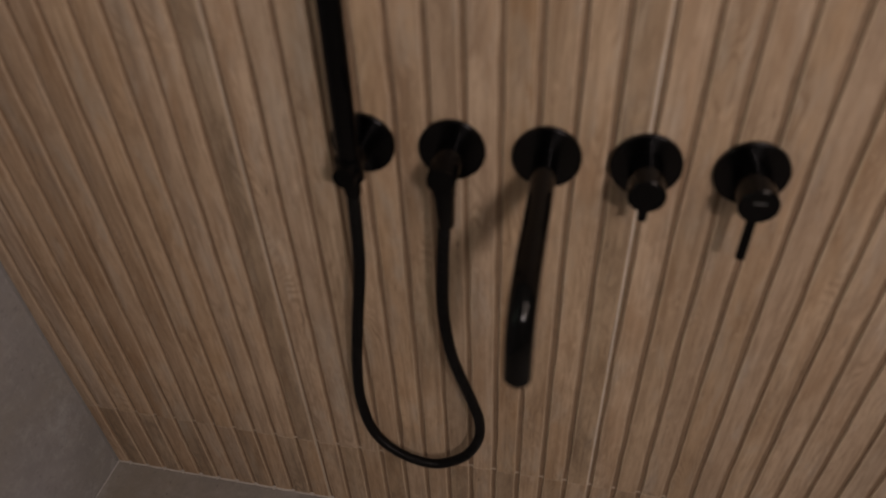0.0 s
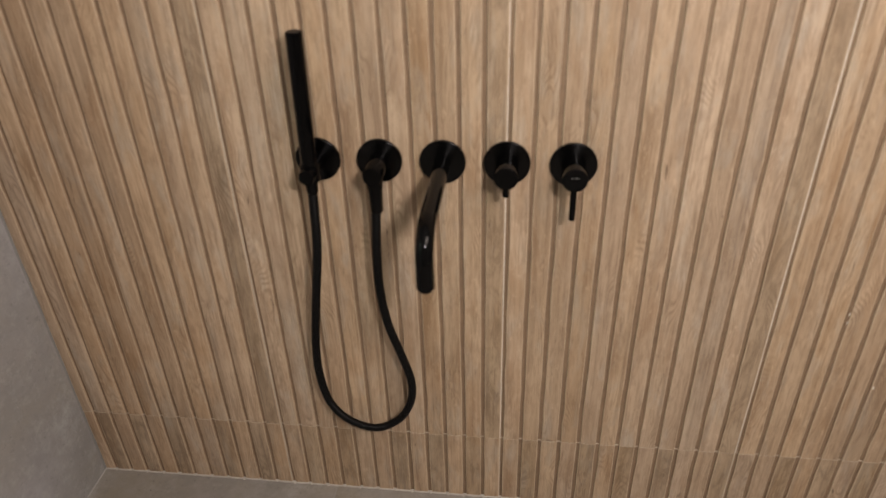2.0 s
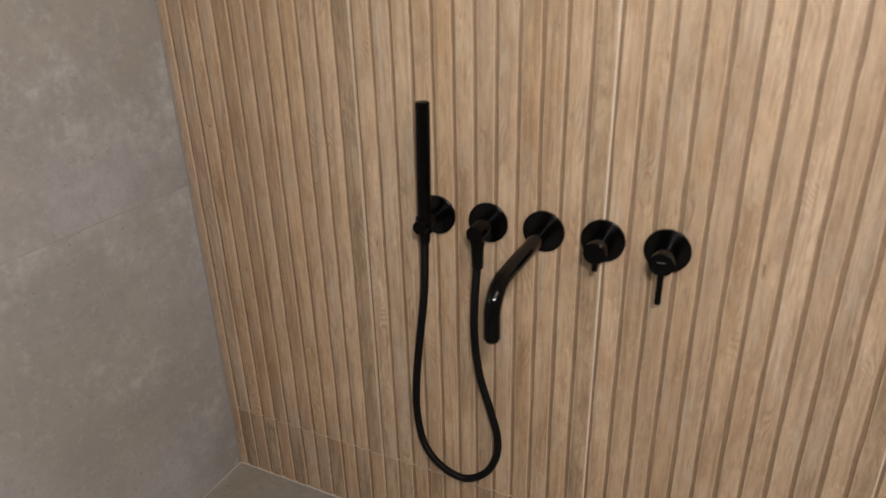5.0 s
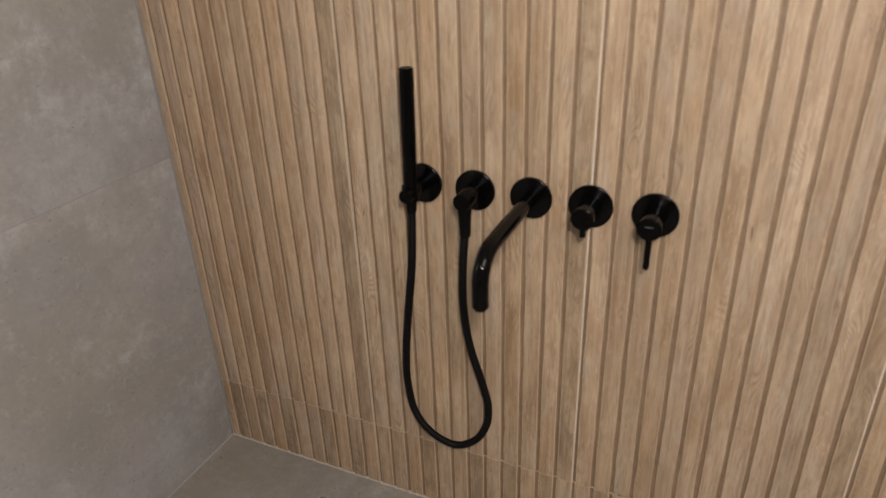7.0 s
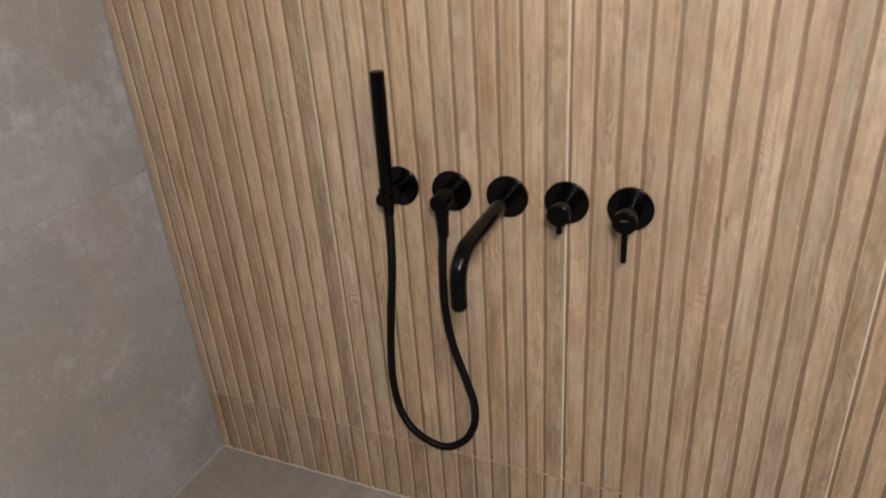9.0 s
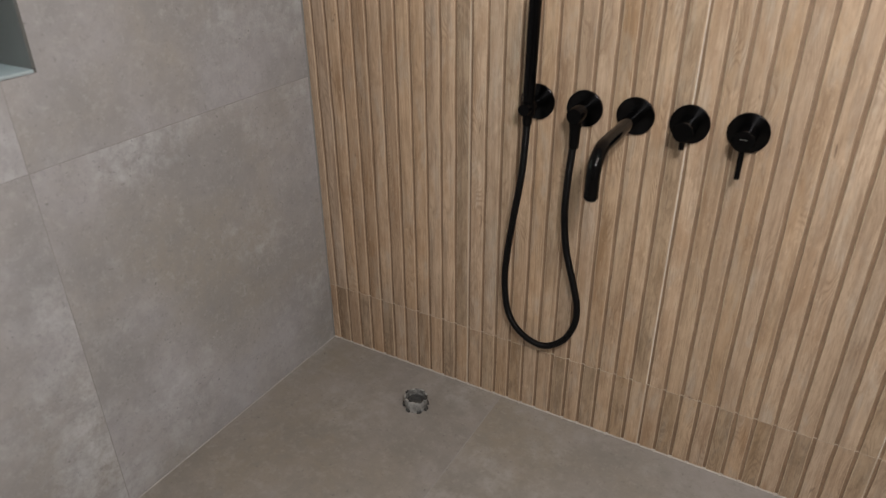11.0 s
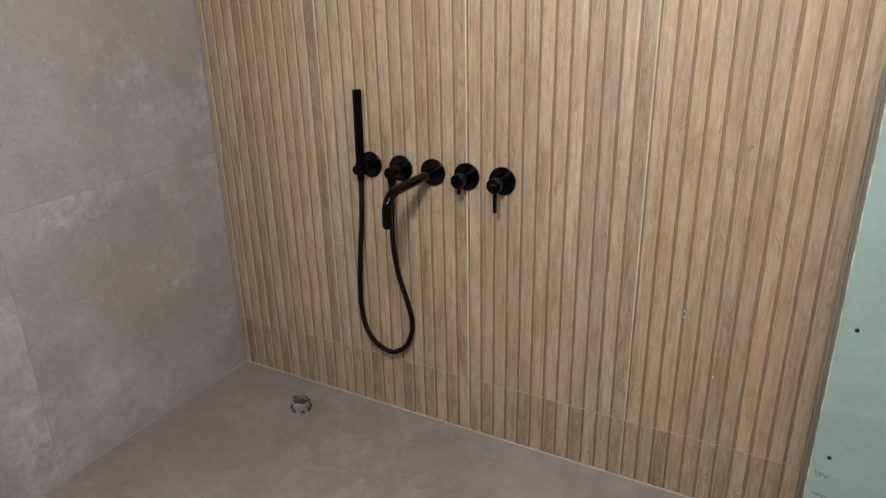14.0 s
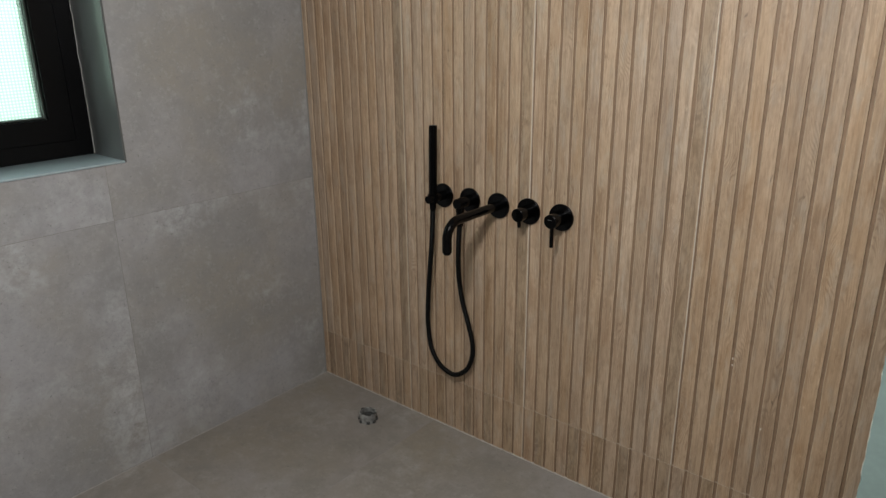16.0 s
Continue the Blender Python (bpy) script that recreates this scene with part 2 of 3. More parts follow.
# shade inside and below the drain, and glints on its rim, as plastic tones
PLASTIC_DARK = plain("shaded_drain_plastic", (0.052, 0.053, 0.052), 0.25, grain=0.4, scale=110)
PLASTIC_LIGHT = plain("glinting_drain_plastic", (0.30, 0.30, 0.285), 0.15, grain=0.4, scale=110)
MARK = plain("pale_mark", (0.10, 0.10, 0.10), 0.4)
CHIP = plain("dark_wood_chip", (0.05, 0.03, 0.02), 0.8)


def turned_black():
    """Black metal turned on a lathe: the light smears into a streak across the rings."""
    m, n, l, b = material("turned_black_metal")
    b.inputs["Base Color"].default_value = (0.024, 0.024, 0.025, 1)
    b.inputs["Metallic"].default_value, b.inputs["Roughness"].default_value = 1.0, 0.26
    b.inputs["Anisotropic"].default_value = 0.92
    b.inputs["Anisotropic Rotation"].default_value = 0.25
    tan = n.new("ShaderNodeTangent")
    tan.direction_type, tan.axis = "RADIAL", "Z"
    l.new(tan.outputs[0], b.inputs["Tangent"])
    return m


TURNED = turned_black()
TUBE = plain("satin_black_tube", (0.0015, 0.0015, 0.0016), 0.07)
TUBE.node_tree.nodes["Principled BSDF"].inputs["Specular IOR Level"].default_value = 0.15
for m in (BLACK, RUBBER, FRAME_BLACK):
    m.node_tree.nodes["Principled BSDF"].inputs["Specular IOR Level"].default_value = 0.13


def frosted():
    """Privacy glass with a fine grid of raised dots."""
    m, n, l, b = material("dotted_privacy_glass")
    b.inputs["Base Color"].default_value = (0.70, 0.92, 0.82, 1)
    b.inputs["Roughness"].default_value, b.inputs["Transmission Weight"].default_value = 0.35, 1.0
    b.inputs["IOR"].default_value = 1.45
    co = n.new("ShaderNodeTexCoord")
    v = n.new("ShaderNodeTexVoronoi")
    v.inputs["Scale"].default_value, v.inputs["Randomness"].default_value = 118, 0.0
    flat = n.new("ShaderNodeMapping")
    flat.inputs["Scale"].default_value = (0, 1, 1)
    l.new(co.outputs["Object"], flat.inputs["Vector"]), l.new(flat.outputs[0], v.inputs["Vector"])
    bp = n.new("ShaderNodeBump")
    bp.inputs["Strength"].default_value, bp.inputs["Distance"].default_value = 0.8, 0.003
    l.new(v.outputs["Distance"], bp.inputs["Height"]), l.new(bp.outputs["Normal"], b.inputs["Normal"])
    r = n.new("ShaderNodeValToRGB")
    r.color_ramp.elements[0].position, r.color_ramp.elements[1].position = 0.22, 0.42
    r.color_ramp.elements[0].color, r.color_ramp.elements[1].color = (0.80, 0.96, 0.88, 1), (0.40, 0.60, 0.49, 1)
    l.new(v.outputs["Distance"], r.inputs["Fac"]), l.new(r.outputs["Color"], b.inputs["Base Color"])
    return m


GLASS = frosted()
for m, level in ((SILL, 1.0), (LINING, 0.7)):
    m.node_tree.nodes["Principled BSDF"].inputs["Specular IOR Level"].default_value = level


# ---- building helpers ----
def finish(bm, mat, name, sharp=0.6):
    bmesh.ops.recalc_face_normals(bm, faces=bm.faces)
    for f in bm.faces:
        f.smooth = True
    for e in bm.edges:
        e.smooth = len(e.link_faces) == 2 and e.calc_face_angle(0.0) < sharp
    me = bpy.data.meshes.new(name)
    bm.to_mesh(me)
    bm.free()
    me.materials.append(mat)
    return me


def part(name, bm, mat, parent=None, label="", m=None):
    ob = new(name, finish(bm, mat, name))
    ob.parent = parent
    if m is not None:
        ob.matrix_local = m
    if label:
        tagged(ob, label)
    return ob


def box(x, y, z, bevel=0.0, bm=None):
    bm = bm or bmesh.new()
    made = bmesh.ops.create_cube(bm, size=1.0, matrix=Matrix.LocRotScale(
        ((x[0] + x[1]) / 2, (y[0] + y[1]) / 2, (z[0] + z[1]) / 2), None, (x[1] - x[0], y[1] - y[0], z[1] - z[0])))
    if bevel:
        edges = list({e for v in made["verts"] for e in v.link_edges})
        bmesh.ops.bevel(bm, geom=edges, offset=bevel, segments=2, affect="EDGES", profile=0.5)
    return bm


def lathe(profile, bm=None, m=Matrix(), segments=48):
    """A body turned about the local z axis from (radius, height) pairs."""
    bm = bm or bmesh.new()
    rings = []
    for r, h in profile:
        if r < 1e-6:
            rings.append([bm.verts.new(m @ Vector((0, 0, h)))])
        else:
            rings.append([bm.verts.new(m @ Vector((r * math.cos(a), r * math.sin(a), h)))
                          for a in (2 * math.pi * i / segments for i in range(segments))])
    for a, c in zip(rings, rings[1:]):
        for i in range(segments):
            j = (i + 1) % segments
            quad = [a[i % len(a)], a[j % len(a)], c[j % len(c)], c[i % len(c)]]
            face = list(dict.fromkeys(quad))
            if len(face) > 2:
                bm.faces.new(face)
    for ring in (rings[0], rings[-1]):
        if len(ring) > 1:
            bm.faces.new(ring)
    return bm


def smooth_path(points, steps=10):
    """A round line through the points."""
    p = [Vector(q) for q in points]
    p = [p[0] * 2 - p[1], *p, p[-1] * 2 - p[-2]]
    out = []
    for a, c, d, e in zip(p, p[1:], p[2:], p[3:]):
        for k in range(steps):
            t = k / steps
            out.append(0.5 * (2 * c + (d - a) * t + (2 * a - 5 * c + 4 * d - e) * t * t + (3 * c - a - 3 * d + e) * t ** 3))
    return out + [p[-2]]


def sweep(line, radius, bm=None, segments=24):
    """A tube along a line; radius is a number or one for each point."""
    bm = bm or bmesh.new()
    radii = [radius] * len(line) if isinstance(radius, float) else radius
    side, rings = None, []
    for i, p in enumerate(line):
        ahead = (line[min(i + 1, len(line) - 1)] - line[max(i - 1, 0)]).normalized()
        if side is None:
            side = ahead.orthogonal().normalized()
        side = (side - ahead * side.dot(ahead)).normalized()
        up = ahead.cross(side)
        rings.append([bm.verts.new(p + radii[i] * (math.cos(a) * side + math.sin(a) * up))
                      for a in (2 * math.pi * k / segments for k in range(segments))])
    for a, c in zip(rings, rings[1:]):
        for i in range(segments):
            bm.faces.new((a[i], a[(i + 1) % segments], c[(i + 1) % segments], c[i]))
    bm.faces.new(rings[0]), bm.faces.new(rings[-1])
    return bm


def slab(corners, axis, front, back, bevel=0.0):
    """A plate of any outline: (a, b) corners on the two axes other than axis, from front to back."""
    bm = bmesh.new()

    def place(a, c, d):
        return {"x": (d, a, c), "y": (a, d, c), "z": (a, c, d)}[axis]
    ahead = math.copysign(1, front - back)
    pts = [Vector(c) for c in corners]
    mid = sum(pts, Vector((0, 0))) / len(pts)
    outer = [bm.verts.new(place(*p, back)) for p in pts]
    rim = [bm.verts.new(place(*p, front - ahead * bevel)) for p in pts]
    inset = []
    for i, p in enumerate(pts):
        u = (p - pts[i - 1]).normalized()
        w = (pts[(i + 1) % len(pts)] - p).normalized()
        turn = u.x * w.y - u.y * w.x
        step = (w - u) * bevel * (1 if turn * area_sign(pts) > 0 else -1)
        inset.append(bm.verts.new(place(*(p + step), front)))
    k = len(pts)
    for i in range(k):
        j = (i + 1) % k
        bm.faces.new((outer[i], outer[j], rim[j], rim[i]))
        bm.faces.new((rim[i], rim[j], inset[j], inset[i]))
    bm.faces.new(inset)
    bm.faces.new(outer)
    return bm


def area_sign(pts):
    s = sum(pts[i - 1].x * p.y - pts[i - 1].y * p.x for i, p in enumerate(pts))
    return 1 if s > 0 else -1


# ---- the room ----
ROOM_X, ROOM_Y, ROOM_H = 3.1, -2.8, 2.5
TILED = 1.779                 # where the oak tiles end on the north wall


def structure(name, bm, mat, label, category):
    return tagged(new(name, finish(bm, mat, name)), label, category, kind="structure")


floor = structure("floor", box((-0.3, ROOM_X + 0.2), (ROOM_Y - 0.2, 0.2), (-0.2, -0.0005)), GROUT_GREY,
                  "grey-beige cement-look tiled bathroom floor", "floor")
ceiling = structure("ceiling", box((-0.3, ROOM_X + 0.2), (ROOM_Y - 0.2, 0.2), (ROOM_H, ROOM_H + 0.15)), CEILING,
                    "plain pale grey ceiling", "ceiling")
wall_north = structure("wall_north", box((-0.3, ROOM_X + 0.2), (0.016, 0.2), (-0.0125, ROOM_H)), PLASTER,
                       "wall with ribbed oak-look tiles beside bare cream plaster", "wall")
wall_east = structure("wall_east", box((ROOM_X, ROOM_X + 0.2), (ROOM_Y, 0.016), (-0.0125, ROOM_H)), DIM_WALL,
                      "plain unseen wall toned dark to cut bounced light", "wall")
wall_south = structure("wall_south", box((-0.3, ROOM_X + 0.2), (ROOM_Y - 0.2, ROOM_Y), (-0.0125, ROOM_H)), DIM_WALL,
                       "plain unseen wall toned dark to cut bounced light", "wall")
bm = box((-0.3, -0.0005), (WINDOW_Y[1], 0.016), (-0.0125, ROOM_H))
box((-0.3, -0.0005), (ROOM_Y, WINDOW_Y[0]), (-0.0125, ROOM_H), bm=bm)
box((-0.3, -0.0005), WINDOW_Y, (-0.0125, WINDOW_Z[0] - 0.0065), bm=bm)
box((-0.3, -0.0005), WINDOW_Y, (WINDOW_Z[1], ROOM_H), bm=bm)
wall_west = structure("wall_west", bm, GROUT_GREY, "wall of large cement-look tiles round a black window", "wall")


# ---- window ----
window_1 = tagged(new("window_1"), "black-framed window with dotted privacy glass in a tiled wall", "window", kind="structure")
Y0, Y1 = WINDOW_Y
Z0, Z1 = WINDOW_Z
part("reveal", box((-0.186, 0.0), (Y1 - 0.006, Y1), (Z0, Z1), 0.0008), LINING, window_1, "smooth side lining, its dimness put into a dark grey-green")
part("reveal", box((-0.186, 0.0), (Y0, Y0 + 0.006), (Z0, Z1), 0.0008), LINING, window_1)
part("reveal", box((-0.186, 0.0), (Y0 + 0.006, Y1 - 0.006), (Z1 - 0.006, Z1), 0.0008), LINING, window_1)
part("sill", box((-0.186, 0.003), (Y0 + 0.006, Y1 - 0.006), (Z0 - 0.006, Z0), 0.0012), SILL, window_1, "glossy sill with sky light put into its pale blue-grey")


def frame_of(name, y, z, x, width, mat, parent, label=""):
    """Four mitred bars round an opening, as one frame."""
    bm = bmesh.new()
    outer = [(y[0], z[0]), (y[1], z[0]), (y[1], z[1]), (y[0], z[1])]
    inner = [(y[0] + width, z[0] + width), (y[1] - width, z[0] + width), (y[1] - width, z[1] - width), (y[0] + width, z[1] - width)]
    loops = []
    for pts, d in ((outer, x[0]), (outer, x[1] - 0.004), (([(a + (0.004 if a == y[0] else -0.004), c + (0.004 if c == z[0] else -0.004)) for a, c in outer]), x[1]),
                   (inner, x[1]), (inner, x[0])):
        loops.append([bm.verts.new((d, a, c)) for a, c in pts])
    for a, c in zip(loops, loops[1:] + loops[:1]):
        for i in range(4):
            bm.faces.new((a[i], a[(i + 1) % 4], c[(i + 1) % 4], c[i]))
    return part(name, bm, mat, parent, label)


fy, fz = (Y0 + 0.006, Y1 - 0.006), (Z0, Z1 - 0.006)
frame_of("window_frame", fy, fz, (-0.245, -0.173), 0.054, FRAME_BLACK, window_1, "matt black outer frame")
sy, sz = (fy[0] + 0.044, fy[1] - 0.044), (fz[0] + 0.044, fz[1] - 0.044)
rnd = random.Random(21)
part("caulk", sweep([Vector((-0.1715 + rnd.uniform(-0.0012, 0.0012), Y1 - 0.0062 - rnd.random() ** 3 * 0.002, Z0 + 0.002 + (Z1 - Z0 - 0.01) * i / 60)) for i in range(61)], 0.0011, segments=8),
     SEALANT, window_1, "uneven pale caulk line")
sash = frame_of("sash", sy, sz, (-0.235, -0.170), 0.066, FRAME_BLACK, window_1, "matt black opening sash")
frame_of("gasket", (sy[0] + 0.0645, sy[1] - 0.0645), (sz[0] + 0.0645, sz[1] - 0.0645), (-0.22, -0.182), 0.007, GASKET_AND_GAP, sash, "dark glazing seal")
pane = part("pane", box((-0.206, -0.200), (sy[0] + 0.065, sy[1] - 0.065), (sz[0] + 0.065, sz[1] - 0.065)), GLASS, window_1, "frosted pane with a grid of dots")
pane.visible_shadow = False

# ---- taps on the oak wall: local x along the wall, y up, z out of the wall ----
TAP_Z = 0.793
TAPS = "black taps in a row on the oak wall"


def tap(name, x, label, category):
    ob = tagged(new(name), label, category, TAPS)
    ob.matrix_world = pose(x, 0, TAP_Z, 90, 0, 0)
    part("rosette", lathe([(0, 0), (0.0352, 0), (0.0364, 0.0006), (0.0364, 0.0052), (0.0356, 0.006), (0, 0.006)], segments=64),
         TURNED, ob, "round turned black wall plate")
    return ob


UP = pose(0, 0, 0, -90, 0, 0)     # local z turned to point up the wall

holder = tap("shower_holder", 0.600, "black round wall holder carrying the stick hand shower", "shower holder")
part("arm", lathe([(0.0, 0.004), (0.0125, 0.004), (0.0125, 0.072), (0.0118, 0.0735), (0, 0.0735)]), BLACK, holder)
part("collar", lathe([(0.0128, -0.014), (0.0152, -0.013), (0.0152, 0.013), (0.0128, 0.014)], m=pose(0, 0, 0.052) @ UP), BLACK, holder)

outlet = tap("shower_outlet", 0.700, "black round wall outlet feeding the shower hose", "shower outlet")
part("elbow", lathe([(0, 0.004), (0.0155, 0.004), (0.0155, 0.0635), (0.0145, 0.065), (0, 0.065)]), BLACK, outlet)
part("nipple", lathe([(0.0, -0.010), (0.0125, -0.010), (0.0125, -0.024), (0, -0.024)], m=pose(0, 0, 0.05) @ UP), BLACK, outlet)

spout = tap("bath_spout", 0.801, "long black bent tube spout above the bare floor", "spout")
R_BEND, REACH, DROP = 0.046, 0.233, 0.079
line = [Vector((0, 0, 0.004 + (REACH - R_BEND - 0.004) * i / 6)) for i in range(7)]
line += [Vector((0, -R_BEND * (1 - math.cos(a)), REACH - R_BEND + R_BEND * math.sin(a))) for a in (math.pi / 2 * i / 20 for i in range(1, 21))]
line += [Vector((0, -R_BEND - (DROP - R_BEND) * i / 3, REACH)) for i in range(1, 4)]
part("tube", sweep(line, 0.0127, segments=40), TUBE, spout, "satin black bent tube")
part("aerator", lathe([(0.0, -0.004), (0.0095, -0.004), (0.0105, 0.004), (0, 0.004)], m=pose(0, -DROP - 0.001, REACH) @ UP), RUBBER, spout)


def knob(ob, radius, reach, pin_end, pin_r):
    """A round handle with a thin cap and a pin that hangs from it."""
    part("body", lathe([(0, 0.004), (radius * 0.97, 0.004), (radius * 0.97, reach - 0.021), (0, reach - 0.021)]), BLACK, ob)
    part("cap", lathe([(0, reach - 0.0205), (radius, reach - 0.0205), (radius, reach - 0.0015), (radius - 0.0015, reach), (0, reach)]), BLACK, ob)
    part("pin", lathe([(0, -0.010), (pin_r, -0.010), (pin_r, -pin_end + 0.001), (pin_r - 0.001, -pin_end), (0, -pin_end)], m=pose(0, 0, reach - 0.011) @ UP, segments=24),
         BLACK, ob, "thin black lever pin")


diverter = tap("diverter_tap", 0.902, "black round diverter knob with a short pin", "tap")
knob(diverter, 0.0185, 0.060, 0.0345, 0.0051)
mixer = tap("mixer_tap", 1.004, "black round mixer knob with a long hanging lever pin", "tap")
knob(mixer, 0.0190, 0.060, 0.0715, 0.0051)
part("mark", box((-0.006, 0.006), (0.004, 0.0052), (0.0598, 0.0603)), MARK, mixer, "small pale mark")

# hand shower with its hose
hand_shower = tagged(new("hand_shower"), "black stick hand shower with a looping black hose", "hand shower")
hand_shower.matrix_world = pose(0.600, -0.052, 0.778)
part("handle", sweep([Vector((0.0, 0, 0.0)), Vector((0.001, 0, 0.05)), Vector((0.003, 0, 0.15)), Vector((0.0045, 0, 0.2285)), Vector((0.0045, 0, 0.2295))],
                     [0.0118, 0.0122, 0.0122, 0.0122, 0.0112], segments=32), BLACK, hand_shower, "slim black cylinder handle")
part("spray_face", lathe([(0, 0.229), (0.0095, 0.229), (0.0095, 0.2303), (0, 0.2303)], m=pose(0.0045, 0, 0)), RUBBER, hand_shower)
HOSE = [(0.600, -0.052, 0.782), (0.599, -0.053, 0.73), (0.594, -0.053, 0.65), (0.577, -0.046, 0.545), (0.561, -0.037, 0.44),
        (0.557, -0.033, 0.36), (0.569, -0.031, 0.285), (0.604, -0.030, 0.238), (0.658, -0.030, 0.222), (0.705, -0.030, 0.252),
        (0.729, -0.030, 0.300), (0.733, -0.031, 0.350), (0.722, -0.034, 0.405), (0.700, -0.041, 0.495), (0.692, -0.047, 0.580),
        (0.694, -0.050, 0.66), (0.699, -0.050, 0.735), (0.700, -0.050, 0.775)]
base = Vector((0.600, -0.052, 0.778))


def even(line, step):
    """The same line in equal steps."""
    out, left = [line[0]], step
    for a, c in zip(line, line[1:]):
        d = (c - a).length
        while left <= d:
            out.append(a.lerp(c, left / d))
            left += step
        left -= d
    return out


wire = even([p - base for p in smooth_path(HOSE, 16)], 0.0013)
hose = part("hose", sweep(wire, [0.0077 if i % 3 else 0.0070 for i in range(len(wire))], segments=16), RUBBER, hand_shower, "finely ribbed black flexible hose")
part("nut", lathe([(0, -0.004), (0.0116, -0.004), (0.0112, -0.016), (0.0102, -0.050), (0.0092, -0.0515), (0, -0.0515)], m=pose(0.1, 0.002, 0)), BLACK, hose, "black conical hose nut")
part("nut", lathe([(0, 0.002), (0.0100, 0.002), (0.0096, -0.014), (0.0086, -0.020), (0, -0.020)]), BLACK, hose, "black conical hose nut")

# ---- half wall ----
HW_X, HW_Y, HW_Z = 1.786, -0.170, 1.122
half_wall = structure("half_wall", box((HW_X + 0.006, 2.72), (HW_Y + 0.0135, 0.016), (-0.0125, HW_Z - 0.02)), STUD,
                      "unfinished half wall clad in green plasterboard", "half wall")


def rough_edge(x, y, z, cell, depth, seed):
    """A board whose left edge is torn a little."""
    rnd = random.Random(seed)
    bm = bmesh.new()
    steps = int((z[1] - z[0]) / cell)
    front, back = [], []
    for i in range(steps + 1):
        h = z[0] + (z[1] - z[0]) * i / steps
        dx = rnd.random() ** 3 * depth
        front.append([bm.verts.new((x[0] + dx, y[0], h)), bm.verts.new((x[1], y[0], h))])
        back.append([bm.verts.new((x[0] + dx * 0.3, y[1], h)), bm.verts.new((x[1], y[1], h))])
    for i in range(steps):
        bm.faces.new((front[i][0], front[i][1], front[i + 1][1], front[i + 1][0]))
        bm.faces.new((back[i][0], back[i + 1][0], back[i + 1][1], back[i][1]))
        bm.faces.new((front[i][0], front[i + 1][0], back[i + 1][0], back[i][0]))
        bm.faces.new((front[i][1], back[i][1], back[i + 1][1], front[i + 1][1]))
    for k in (0, -1):
        bm.faces.new((front[k][0], front[k][1], back[k][1], back[k][0]))
    return bm


part("gypsum_core", rough_edge((HW_X, 2.72), (HW_Y + 0.0012, HW_Y + 0.013), (0.0, HW_Z + 0.0005), 0.012, 0.004, 3), GYPSUM, half_wall, "crumbly pale gypsum core")
board = part("plasterboard", rough_edge((HW_X + 0.0012, 2.72), (HW_Y, HW_Y + 0.0011), (0.0, HW_Z + 0.0015), 0.016, 0.005, 5), GREEN_BOARD, half_wall, "blue-green moisture-resistant board face")
part("side_panel", box((HW_X + 0.001, HW_X + 0.0055), (HW_Y + 0.0135, 0.0155), (0, HW_Z - 0.02), 0.0006), STUD, half_wall, "grey side panel")
part("cap", box((HW_X + 0.001, 2.72), (HW_Y + 0.004, 0.0155), (HW_Z - 0.0035, HW_Z), 0.0012), CAP, half_wall, "raw grey top board")
for sx, sz_ in ((1.818, 0.928), (1.817, 0.640), (1.8175, 0.345), (1.835, 1.099), (2.13, 0.93), (2.13, 0.64), (2.13, 1.09)):
    part("screw", lathe([(0, 0.0002), (0.0026, 0.0002), (0.0042, 0.0011), (0.0042, -0.001), (0, -0.001)], m=pose(sx, HW_Y - 0.0003, sz_, 90), segments=16), SCREW, half_wall, "dark countersunk screw")
rnd = random.Random(11)
for px, pz in ((1.800, 0.300), (1.806, 0.245), (1.800, 0.190)):
    bm = bmesh.new()
    for k in range(4):
        a = rnd.uniform(0.3, 2.6)
        m = pose(px + 0.007 * k, HW_Y - 0.0003, pz + rnd.uniform(-0.004, 0.004), 0, math.degrees(a), 0)
        bmesh.ops.create_cube(bm, size=1.0, matrix=m @ Matrix.Diagonal((rnd.uniform(0.008, 0.016), 0.0004, 0.0014, 1)))
    part("pencil_mark", bm, PENCIL, half_wall, "faint pencil strokes")
WALL_HOLE = part("wall_scar", box((1.784, 1.795), (0.0125, 0.0162), (1.1770, 1.1800), 0.001), CAP, wall_north, "short dark scratch in plaster")

# ---- drain stub and litter ----
drain = tagged(new("floor_drain"), "short grey plastic drain stub standing open in the tiled floor", "drain")
drain.matrix_world = pose(0.371, -0.141, 0) @ Matrix.Diagonal((1, 1, 1.32, 1))
part("socket", lathe([(0.021, 0.0), (0.0288, 0.0), (0.0292, 0.009), (0.0302, 0.0105), (0.0302, 0.0225), (0.0292, 0.024), (0.0262, 0.024), (0.0250, 0.022), (0.0248, 0.008), (0.021, 0.008)], segments=40), PLASTIC_GREY, drain, "blotched grey plastic socket ring")
part("plug", lathe([(0, 0.0), (0.0242, 0.0), (0.0242, 0.0120), (0.0225, 0.0140), (0.0165, 0.0140), (0.014, 0.0095), (0, 0.0095)], segments=40), PLASTIC_DARK, drain, "sunken plug with the inner shade put into its dark tone")
rnd = random.Random(8)
for k in range(9):
    m = pose(0, 0, 0, 0, 0, 40 * k + 12 + rnd.uniform(-6, 6))
    part("lug", box((0.0250, 0.0302), (-0.0055, 0.0055), (0.0232, 0.0250 + rnd.uniform(0, 0.0014)), 0.0011), PLASTIC_LIGHT if k % 4 else PLASTIC_DARK, drain, m=m)
